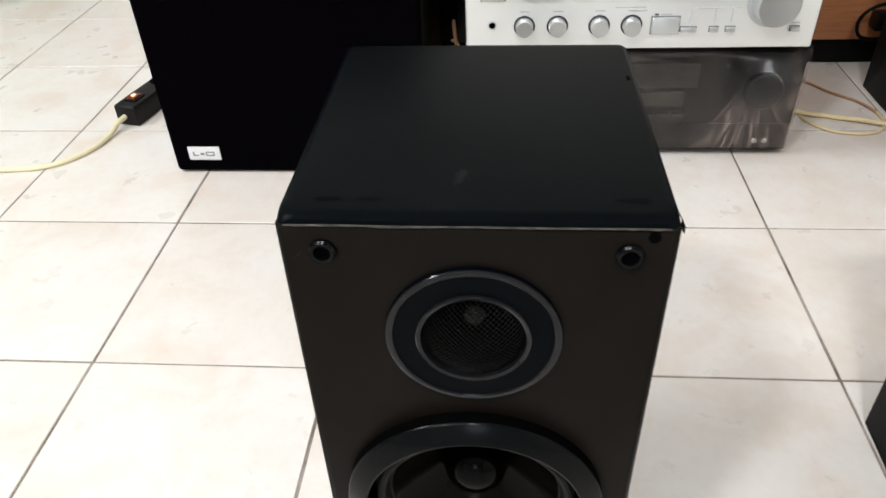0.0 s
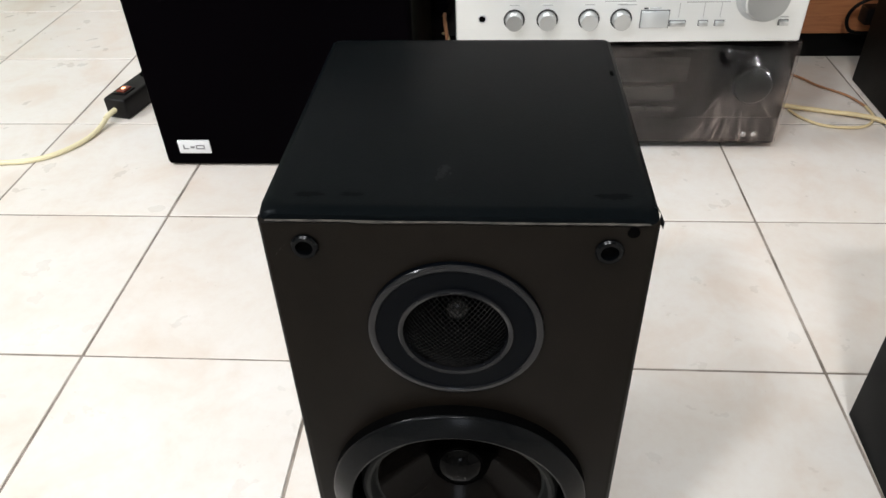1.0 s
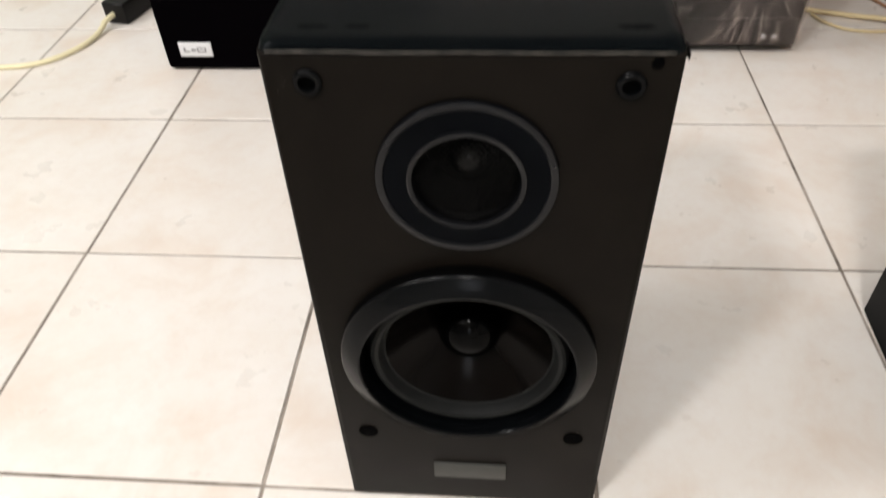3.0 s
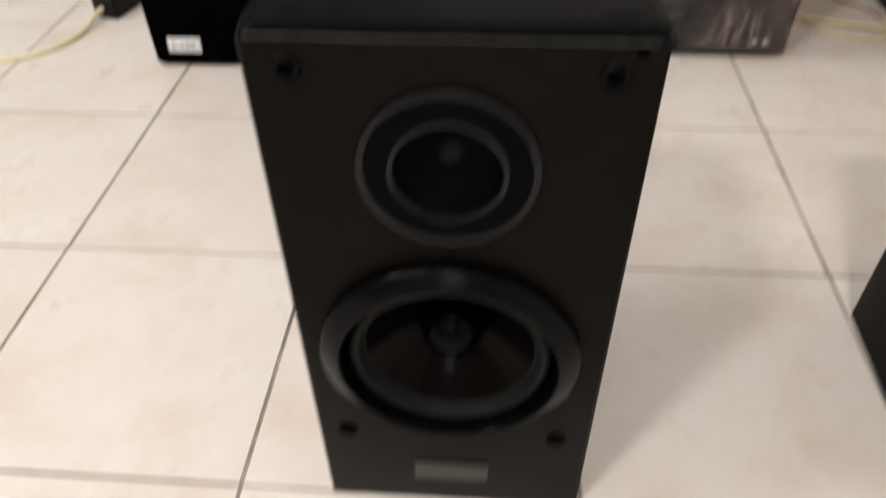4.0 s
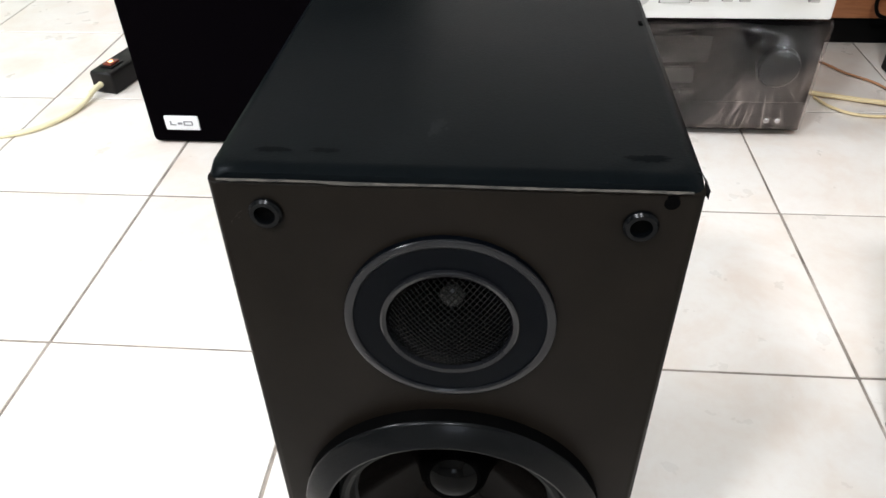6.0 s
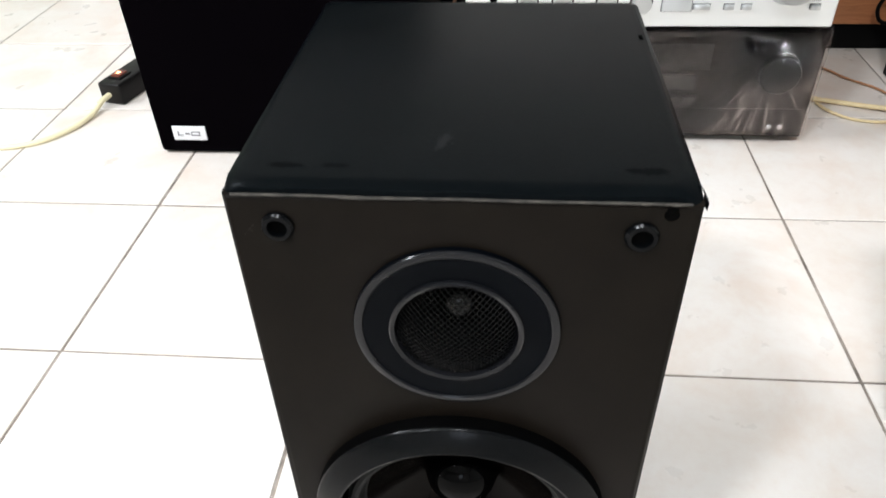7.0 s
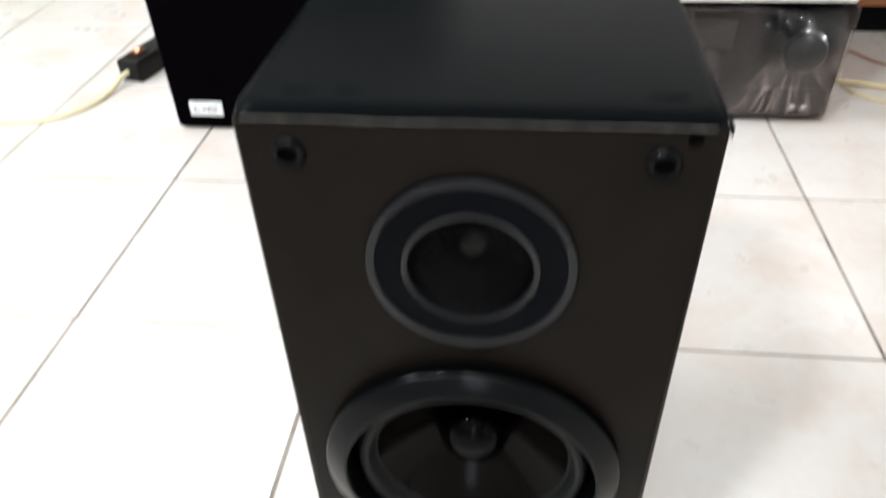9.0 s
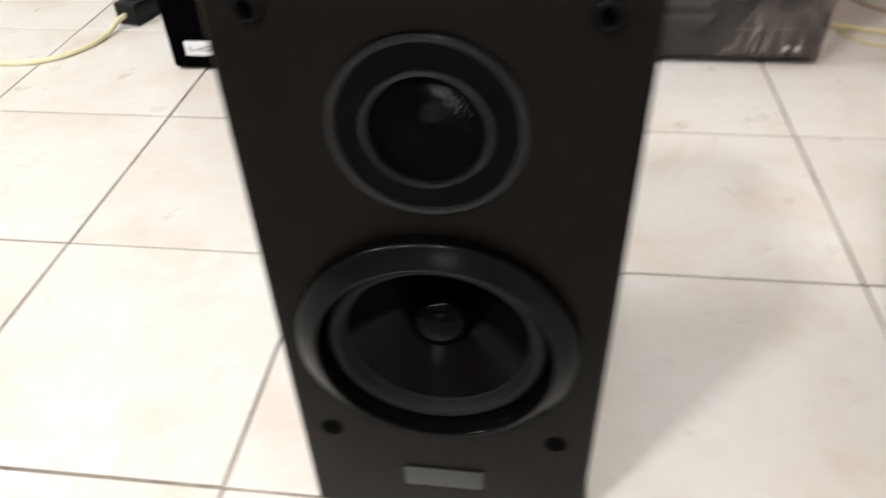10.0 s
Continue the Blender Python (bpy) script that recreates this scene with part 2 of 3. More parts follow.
# ---- mesh helpers ----
def part(name, bm, material, parent=None, label="", at=None, smooth=30):
    me = bpy.data.meshes.new(name)
    bmesh.ops.recalc_face_normals(bm, faces=bm.faces[:])
    for f in bm.faces:
        f.smooth = True
    for e in bm.edges:
        e.smooth = e.is_manifold and e.calc_face_angle(4) < radians(smooth)
    bm.to_mesh(me)
    bm.free()
    me.materials.append(material)
    ob = new(name, me)
    if parent:
        ob.parent = parent
    if at:
        ob.location = at
    if label:
        ob["label"] = label
    return ob


def shared(name, me, parent, at):
    ob = new(name, me)
    ob.parent, ob.location = parent, at
    return ob


def thing(name, at, label, category, group="", turn=0.0):
    ob = new(name)
    ob.empty_display_size = 0.05
    ob.location, ob.rotation_euler = at, (0, 0, radians(turn))
    return tagged(ob, label, category, group)


def box(x0, x1, y0, y1, z0, z1, bevel=0.0, steps=2, bm=None):
    own = bmesh.new()
    bmesh.ops.create_cube(own, size=1)
    for v in own.verts:
        v.co = Vector((x0 + (v.co.x + 0.5) * (x1 - x0), y0 + (v.co.y + 0.5) * (y1 - y0), z0 + (v.co.z + 0.5) * (z1 - z0)))
    if bevel:
        bmesh.ops.bevel(own, geom=own.edges[:], offset=bevel, segments=steps, affect="EDGES", profile=0.5)
    if bm is None:
        return own
    me = bpy.data.meshes.new("joined")
    own.to_mesh(me)
    own.free()
    bm.from_mesh(me)
    bpy.data.meshes.remove(me)
    return bm


def lathe(profile, x, z, n=48, closed=False, y=0.0, bm=None):
    """Turns (radius, depth) pairs round the y axis through (x, z)."""
    bm = bm or bmesh.new()
    rings = []
    for r, d in profile:
        if r < 1e-6:
            rings.append([bm.verts.new((x, y + d, z))])
        else:
            rings.append([bm.verts.new((x + r * math.cos(2 * math.pi * i / n), y + d, z + r * math.sin(2 * math.pi * i / n))) for i in range(n)])
    pairs = list(zip(rings, rings[1:])) + ([(rings[-1], rings[0])] if closed else [])
    for a, b in pairs:
        for i in range(n):
            j = (i + 1) % n
            if len(a) == 1 and len(b) == 1:
                continue
            if len(a) == 1:
                bm.faces.new((a[0], b[i], b[j]))
            elif len(b) == 1:
                bm.faces.new((a[i], a[j], b[0]))
            else:
                bm.faces.new((a[i], a[j], b[j], b[i]))
    return bm


def glide(points, per=8):
    """A smooth line through the points."""
    pts = [Vector(p) for p in points]
    pts = [2 * pts[0] - pts[1]] + pts + [2 * pts[-1] - pts[-2]]
    out = []
    for a, b, c, d in zip(pts, pts[1:], pts[2:], pts[3:]):
        for k in range(per):
            t = k / per
            out.append(0.5 * (2 * b + (c - a) * t + (2 * a - 5 * b + 4 * c - d) * t * t + (3 * b - a - 3 * c + d) * t ** 3))
    return out + [pts[-2]]


def tube(points, r, n=8, per=8, bm=None):
    bm = bm or bmesh.new()
    line = glide(points, per)
    rings = []
    for i, p in enumerate(line):
        way = (line[min(i + 1, len(line) - 1)] - line[max(i - 1, 0)]).normalized()
        side = way.cross(Vector((0, 0, 1)))
        side = side.normalized() if side.length > 1e-4 else Vector((1, 0, 0))
        up = side.cross(way)
        rings.append([bm.verts.new(p + r * (math.cos(2 * math.pi * k / n) * side + math.sin(2 * math.pi * k / n) * up)) for k in range(n)])
    for a, b in zip(rings, rings[1:]):
        for k in range(n):
            bm.faces.new((a[k], a[(k + 1) % n], b[(k + 1) % n], b[k]))
    bm.faces.new(rings[0])
    bm.faces.new(rings[-1][::-1])
    return bm


def rounded_outline(w, d, r, steps=5, back=None):
    """Corner points of a rounded rectangle w by d about the origin, anticlockwise; back: the radius of the far corners."""
    out = []
    for sx, sy, a, c in ((1, 1, 0, back or r), (-1, 1, 90, back or r), (-1, -1, 180, r), (1, -1, 270, r)):
        for k in range(steps + 1):
            q = radians(a + 90 * k / steps)
            out.append((sx * (w / 2 - c) + c * math.cos(q), sy * (d / 2 - c) + c * math.sin(q)))
    return out


def upright(levels, bm=None):
    """A closed body from (outline, z) levels with equal numbers of points."""
    bm = bm or bmesh.new()
    rings = [[bm.verts.new((x, y, z)) for x, y in outline] for outline, z in levels]
    n = len(rings[0])
    for a, b in zip(rings, rings[1:]):
        for i in range(n):
            bm.faces.new((a[i], a[(i + 1) % n], b[(i + 1) % n], b[i]))
    bm.faces.new(rings[0][::-1])
    bm.faces.new(rings[-1])
    return bm


# ---- the room ----
WEST, EAST, SOUTH, NORTH, HIGH = -4.0, 2.5, -4.5, 1.63, 2.7
PITCH, JOINT = 0.25, 0.0029
floor = part("floor", box(WEST, EAST, SOUTH, NORTH, -0.1, -0.0012), GROUT)
tagged(floor, "cream mottled ceramic floor tiles with dark grout joints", "floor", kind="structure")
for name, b, mat in (("wall_north", (WEST, EAST, NORTH, NORTH + 0.12, -0.1, HIGH), PAINT), ("wall_south", (WEST, EAST, SOUTH - 0.12, SOUTH, -0.1, HIGH), PAINT),
                     ("wall_west", (WEST - 0.12, WEST, SOUTH, NORTH, -0.1, HIGH), PAINT), ("wall_east", (EAST, EAST + 0.12, SOUTH, NORTH, -0.1, HIGH), PAINT)):
    tagged(part(name, box(*b), mat), "plain white painted wall", "wall", kind="structure")
tagged(part("ceiling", box(WEST, EAST, SOUTH, NORTH, HIGH, HIGH + 0.1), CEILING), "plain white painted ceiling", "ceiling", kind="structure")
tagged(part("baseboard", box(WEST, EAST, NORTH - 0.012, NORTH - 0.001, 0.004, 0.09, 0.003), PAINT), "white painted baseboard along the wall", "baseboard", kind="structure")
# strip added in front of the baseboard, dark like the shaded gap below it
tagged(part("trim", box(WEST, EAST, NORTH - 0.016, NORTH - 0.0125, 0.0005, 0.010), GAP), "dark strip standing in for the shaded gap along the foot of the wall", "trim", kind="structure")


# ---- the small speaker ----
def grille_socket(parent, x, z, front, r, raised, label, bore=0.52, mat=None):
    ring = part("grille_socket", lathe([(r, 0.0), (r, -raised * 0.6), (r * 0.86, -raised), (r * (bore + 0.1), -raised), (r * (bore + 0.03), -raised * 0.6), (r * bore, -0.0002)], x, z, 24, y=front), mat or TRIM, parent, label)
    # flat near-black disc: the shade of the bore is put into its colour
    part("socket_hole", lathe([(0, -0.0004), (r * (bore + 0.02), -0.0004), (r * (bore + 0.02), 0.0006), (0, 0.0006)], x, z, 20, y=front), HOLE, ring)


def small_speaker(at):
    W, D, H = 0.1774, 0.195, 0.3638
    F = -D / 2
    TX, TZ, WX, WZ = -0.0008, 0.2960, -0.0012, 0.1661
    sp = thing("bookshelf_speaker", at, "black two-way bookshelf speaker with a worn chipped front edge, grille off", "speaker", "pair of small speakers")
    low, mid, top = rounded_outline(W - 0.003, D - 0.003, 0.004), rounded_outline(W, D, 0.0042), rounded_outline(W - 0.006, D - 0.008, 0.0100, back=0.003)
    near = rounded_outline(W - 0.0012, D - 0.002, 0.0085, back=0.004)
    body = upright([(low, 0.0), (mid, 0.002), (mid, H - 0.0055), (near, H - 0.002), (top, H - 0.0002), (rounded_outline(W - 0.012, D - 0.014, 0.0095, back=0.003), H)])
    bmesh.ops.delete(body, geom=[f for f in body.faces if f.calc_center_median().y < F + 0.0001 and f.calc_area() > 0.02], context="FACES_ONLY")
    part("cabinet", body, VINYL, sp, "black vinyl-wrapped cabinet, rubbed at the corners")
    # the baffle is a board let into the front, its upper edge just under the top, with a round opening for each driver
    bw = W - 0.0004
    bm = bmesh.new()
    x1, z0, z1, f = bw / 2, 0.0015, H - 0.0045, F - 0.0016

    def loop(pts):
        vs = [bm.verts.new(p) for p in pts]
        return vs, [bm.edges.new((vs[q], vs[(q + 1) % len(vs)])) for q in range(len(vs))]

    def skin(a, b):
        for q in range(len(a)):
            bm.faces.new((a[q], a[(q + 1) % len(a)], b[(q + 1) % len(b)], b[q]))

    def frame_loop(inset, y):
        low = 0.35 * inset
        return loop([(x1 - inset, y, z0 + low), (x1 - inset, y, z1 - low), (-x1 + inset, y, z1 - low), (-x1 + inset, y, z0 + low)])

    edge, lines = frame_loop(0.0042, f)
    for cx, cz, r in ((TX, TZ, 0.0420), (WX, WZ, 0.0640)):
        ring, more = loop([(cx + r * math.cos(2 * math.pi * q / 64), f, cz + r * math.sin(2 * math.pi * q / 64)) for q in range(64)])
        lines += more
        skin(ring, loop([v.co + Vector((0, 0.012, 0)) for v in ring])[0])
    bmesh.ops.triangle_fill(bm, edges=lines, use_beauty=True, normal=(0, -1, 0))
    for inset, deep in ((0.0026, 0.0003), (0.0013, 0.0010), (0.0004, 0.0021), (0.0, 0.0036), (0.0, 0.0058)):
        rim, _ = frame_loop(inset, f + deep)
        skin(edge, rim)
        edge = rim
    part("baffle", bm, BAFFLE, sp, "dark brown-black matt front baffle")
    # chipped strip along the upper front edge
    bm = bmesh.new()
    rng = random.Random(4)
    up, down = [], []
    for i in range(61):
        x = -bw / 2 + 0.0045 + (bw - 0.0095) * i / 60
        thick = 0.0002 + 0.0013 * max(0, noise.noise((x * 42, 3.1, 0))) + 0.0004 * rng.random()
        if i < 2 or i > 58:
            thick *= 0.3
        drop = 0.0006 * noise.noise((x * 20, 9, 0))
        up.append(bm.verts.new((x, F - 0.0017, H - 0.0030 + drop)))
        down.append(bm.verts.new((x, F - 0.0021, H - 0.0033 - 0.6 * thick + drop)))
    back = [bm.verts.new(v.co + Vector((0, 0.0004, 0))) for v in up]
    for i in range(60):
        bm.faces.new((up[i], up[i + 1], down[i + 1], down[i]))
        bm.faces.new((back[i], back[i + 1], up[i + 1], up[i]))
    part("chipped_edge", bm, CHIP, sp, "pale chipped fibreboard edge")
    # torn flap of vinyl at a corner
    bm = bmesh.new()
    line = [(-0.002, 0.001, -0.0004), (0.0010, -0.001, 0.0005), (0.0026, -0.0035, -0.0008), (0.0036, -0.0055, -0.0035), (0.0034, -0.006, -0.0065)]
    rows = [[bm.verts.new((W / 2 - 0.0034 + 1.4 * a, F + 0.009 + 1.1 * b + k * 0.0040, H - 0.0014 + 1.1 * c - k * 0.0008)) for a, b, c in line] for k in range(3)]
    for p, q in zip(rows, rows[1:]):
        for i in range(len(line) - 1):
            bm.faces.new((p[i], p[i + 1], q[i + 1], q[i]))
    bmesh.ops.solidify(bm, geom=bm.faces[:], thickness=0.0018)
    part("torn_vinyl", bm, VINYL, sp, "torn curled flap of black vinyl")
    # rubbed dusty smudge on the top
    bm = bmesh.new()
    rng = random.Random(8)
    for i in range(90):
        u = rng.random()
        x, y = -0.0095 + 0.004 * u + rng.gauss(0, 0.0011), F + 0.028 + 0.011 * u + rng.gauss(0, 0.0014)
        r = rng.uniform(0.0002, 0.0007)
        bm.faces.new([bm.verts.new((x + r * math.cos(a), y + 2.2 * r * math.sin(a), H + 0.0002)) for a in (0, 1, 2, 3, 4, 5)])
    part("dust_smudge", bm, DUST, sp, "faint pale dust smudge")
    # matt black scuffs where the top has rubbed near its front corners
    for cx, cy, wide, deep in ((-0.067, F + 0.0140, 0.0075, 0.0022), (-0.047, F + 0.0142, 0.0060, 0.0020), (0.070, F + 0.0145, 0.0085, 0.0028)):
        bm = bmesh.new()
        bm.faces.new([bm.verts.new((cx + wide * q * math.cos(a), cy + deep * q * math.sin(a), H + 0.00015)) for a, q in ((2 * math.pi * k / 40, rng.uniform(0.55, 1.15)) for k in range(40))])
        part("scuff", bm, SCUFF, sp, "matt black scuff mark")
    # nick at the rim of the top, dark patch and pale scratches on the baffle
    part("nick", box(W / 2 - 0.0066, W / 2 - 0.0046, 0.041, 0.0465, H - 0.001, H + 0.0004, 0.0003), HOLE, sp)
    part("dark_patch", lathe([(0.0, -0.0002), (0.0026, -0.0002), (0.0032, 0.0004)], 0.0770, 0.3560, 14, y=f), HOLE, sp, "small black patch")
    bm = bmesh.new()
    for dx, dz, a, n in ((0.0, 0.0, 0.7, 0.0026), (0.0015, 0.0018, 0.5, 0.002), (-0.0022, -0.0026, 1.1, 0.0018), (0.0008, -0.0008, 0.3, 0.0012)):
        c, si = math.cos(a), math.sin(a)
        pts = [(-n / 2, 0), (0, -0.00012), (n / 2, 0), (0, 0.00012)]
        bm.faces.new([bm.verts.new((-0.0795 + dx + u * c - v * si, f - 0.0002, 0.3445 + dz + u * si + v * c)) for u, v in pts])
    part("scratches", bm, CHIP, sp, "short pale scratches")
    # tweeter
    tx, tz, ft = TX, TZ, f - 0.0016
    tw = part("tweeter", lathe([(0.0428, -0.0007), (0.0424, -0.0015), (0.0416, -0.0019), (0.0398, -0.0019), (0.0390, -0.0013)], tx, tz, 72, y=ft), RIM, sp, "round dome tweeter with a mesh guard")
    part("flange", lathe([(0.0427, 0.0030), (0.0428, -0.0009)], tx, tz, 72, y=ft), NAVY, tw)
    part("faceplate", lathe([(0.0391, -0.0014), (0.0386, -0.0009), (0.0272, -0.0009)], tx, tz, 72, y=ft), NAVY, tw, "navy-black faceplate")
    part("inner_ring", lathe([(0.0282, -0.0006), (0.0279, -0.0022), (0.0272, -0.0027), (0.0256, -0.0021), (0.0244, 0.001), (0.0242, 0.006)], tx, tz, 60, y=ft), RIM, tw, "raised grey inner ring")
    part("dome", lathe([(0.0105, 0.0215), (0.0103, 0.0190), (0.0086, 0.0155), (0.0060, 0.0130), (0.003, 0.0117), (0.0, 0.0113)], tx, tz, 40, y=ft), DOME, tw)
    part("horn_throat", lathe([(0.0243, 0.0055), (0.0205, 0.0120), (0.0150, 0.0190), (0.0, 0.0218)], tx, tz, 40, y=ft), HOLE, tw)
    bm = bmesh.new()
    R = 0.0244
    for way in (1, -1):
        for k in range(-12, 13):
            off = k * R / 12.5
            half = math.sqrt(max(0, R * R - off * off))
            ring = []
            for i in range(13):
                s = -half + 2 * half * i / 12
                u, v = (off + way * s) * 0.7071, (s - way * off) * 0.7071
                dep = -0.0005 - 0.0065 * (1 - (u * u + v * v) / R ** 2) + (0.0001 if (i + k) % 2 else -0.0001) * way
                a = Vector((0.7071, 0, -way * 0.7071)) * 0.00024
                c = Vector((tx + u, ft + dep, tz + v))
                ring.append([bm.verts.new(c + a), bm.verts.new(c - a), bm.verts.new(c + Vector((0, -0.0003, 0)))])
            for p, q in zip(ring, ring[1:]):
                for i in range(3):
                    bm.faces.new((p[i], p[(i + 1) % 3], q[(i + 1) % 3], q[i]))
    part("mesh_guard", bm, WIRE, tw, "domed dark wire mesh")
    # woofer: a frame that stands proud of the baffle, its face sloping back outwards
    wx, wz, fw = WX, WZ, f - 0.0066
    wo = part("woofer", lathe([(0.0738, -0.0002), (0.0735, -0.0012), (0.0728, -0.0019), (0.0642, -0.0064), (0.0630, -0.0070), (0.0619, -0.0066), (0.0613, -0.0050), (0.0609, 0.0125)], wx, wz, 96, y=fw), TRIM, sp, "round woofer with a broad satin black trim ring")
    # side and gap coloured blacker than the ring, as painted shade
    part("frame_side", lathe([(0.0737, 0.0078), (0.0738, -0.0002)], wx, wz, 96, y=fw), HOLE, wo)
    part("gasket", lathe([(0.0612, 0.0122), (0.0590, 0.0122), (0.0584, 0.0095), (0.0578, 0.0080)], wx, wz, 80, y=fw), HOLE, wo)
    part("surround", lathe([(0.0586, 0.0095), (0.0578, 0.0045), (0.0563, 0.0018), (0.0544, 0.0010), (0.0524, 0.0020), (0.0509, 0.0050), (0.0502, 0.0085), (0.0488, 0.0095)], wx, wz, 88, y=fw), RUBBER, wo, "grey-black rubber surround")
    part("cone", lathe([(0.0490, 0.0092), (0.0438, 0.0150), (0.0354, 0.0225), (0.0262, 0.0295), (0.0182, 0.0345), (0.0154, 0.0360)], wx, wz, 80, y=fw), CONE, wo, "glossy black cone")
    part("dust_cap", lathe([(0.0191, 0.0350), (0.0198, 0.0310), (0.0194, 0.0270), (0.0178, 0.0220), (0.0150, 0.0178), (0.0108, 0.0145), (0.0056, 0.0126), (0.0, 0.0120)], wx, wz, 48, y=fw), CAP, wo, "glossy black domed dust cap")
    for x, z in ((-0.0680, 0.3466), (0.0676, 0.3464)):
        grille_socket(sp, x, z, f, 0.0064, 0.0026, "raised black grille socket")
    for x, z in ((-0.0685, 0.0838), (0.0665, 0.0848)):
        grille_socket(sp, x, z, f, 0.0062, 0.0005, "black grille socket", 0.96, HOLE)
    part("name_plate", box(-0.0260, 0.0240, f - 0.0016, f + 0.001, 0.0315, 0.0490, 0.0005), PLATE, sp, "blank brushed grey name plate")
    return sp


main = small_speaker((0.4083, -0.1535, 0.0))
main.rotation_euler = (0, radians(0.25), 0)
copy_thing(main, pose(0.8385, -0.1490, 0.0, 0, 0, -1.6))


# ---- the large speakers ----
def large_speaker(at):
    W, D, H = 0.365, 0.275, 0.62
    sp = thing("floor_speaker", at, "large black speaker with a dark cloth grille and white badge", "speaker", "pair of large speakers")
    part("cabinet", box(-W / 2, W / 2, 0.018, D, 0.0, H, 0.003), OLIVE, sp, "dark olive-black vinyl cabinet")
    part("grille", box(-W / 2 + 0.001, W / 2 - 0.001, 0.0, 0.0165, 0.003, H - 0.003, 0.006, 3), CLOTH, sp, "black cloth grille")
    b = part("badge", box(-0.158, -0.112, -0.0022, 0.001, 0.023, 0.0435, 0.0008), BADGE, sp, "small white metal badge")
    bm = box(-0.151, -0.149, -0.0026, -0.002, 0.030, 0.0365)
    box(-0.149, -0.143, -0.0026, -0.002, 0.030, 0.0316, bm=bm)
    box(-0.1405, -0.1345, -0.0026, -0.002, 0.0315, 0.0345, bm=bm)
    box(-0.1325, -0.120, -0.0026, -0.002, 0.0350, 0.0366, bm=bm)
    box(-0.1325, -0.120, -0.0026, -0.002, 0.0300, 0.0316, bm=bm)
    box(-0.1325, -0.1308, -0.0026, -0.002, 0.0316, 0.0350, bm=bm)
    box(-0.1217, -0.120, -0.0026, -0.002, 0.0316, 0.0350, bm=bm)
    part("badge_marks", bm, BADGE_INK, b)
    return sp


big = large_speaker((0.1385, 0.3725, 0.0))
copy_thing(big, pose(1.19, 0.375, 0.0))


# ---- the stack of hi-fi ----
def front_key(parent, name, x0, x1, z0, z1, face, proud, mat, gap=0.0012, label=""):
    part("key_gap", box(x0 - gap, x1 + gap, face - 0.0006, face + 0.001, z0 - gap, z1 + gap), SEAM, parent)
    return part(name, box(x0, x1, face - proud, face + 0.001, z0, z1, min(0.0012, proud * 0.45), 2), mat, parent, label)


def knob(parent, name, x, z, face, r, long, label="", ring=None):
    k = part(name, lathe([(r * 1.04, 0.0), (r * 1.02, -long * 0.15), (r * 0.97, -long * 0.9), (r * 0.9, -long), (0, -long)], x, z, 40, y=face), SILVER_KNOB, parent, label)
    # added flat ring; its colour stands in for the shade round the knob's foot
    part("shade_ring", lathe([(r * 1.22, 0.0), (r * 1.22, -0.0006), (r * 1.0, -0.0008)], x, z, 40, y=face), ring or SILVER_DARK, k)
    return k


def print_bar(parent, x0, x1, z, face, high=0.0016):
    part("print_mark", box(x0, x1, face - 0.0004, face + 0.0005, z, z + high), INK, parent)


def jack(parent, x, z, face, r=0.0042):
    j = part("headphone_jack", lathe([(r * 1.35, 0.0), (r * 1.3, -0.0012), (r, -0.0014), (r * 0.95, 0.004)], x, z, 24, y=face), SILVER_DARK, parent)
    # the jack's depth is only a disc in the shade colour
    part("socket_hole", lathe([(0, -0.0006), (r * 0.98, -0.0006), (r * 0.98, 0.0), (0, 0.0)], x, z, 20, y=face), HOLE, j)


def hifi_case(at, w, d, h, label, name, group, drop):
    a = thing(name, at, label, name.split("_")[-1], group)
    part("case", box(-w / 2 + 0.006, w / 2 - 0.006, 0.010, d, 0.004, h - 0.002, 0.003), CASE, a, "black steel case")
    for x in (-w / 2 + 0.05, w / 2 - 0.05):
        for y in (0.045, d - 0.04):
            part("foot", foot_mesh(), RUBBER, a, at=(x, y, -drop))
    return a


def foot_mesh(r=0.017, h=0.008):
    bm = bmesh.new()
    rings = [[bm.verts.new((q * math.cos(2 * math.pi * i / 20), q * math.sin(2 * math.pi * i / 20), z)) for i in range(20)] for q, z in ((r * 0.9, 0.0), (r, h * 0.4), (r, h))]
    for p, q in zip(rings, rings[1:]):
        for i in range(20):
            bm.faces.new((p[i], p[(i + 1) % 20], q[(i + 1) % 20], q[i]))
    bm.faces.new(rings[0][::-1])
    bm.faces.new(rings[-1])
    return bm


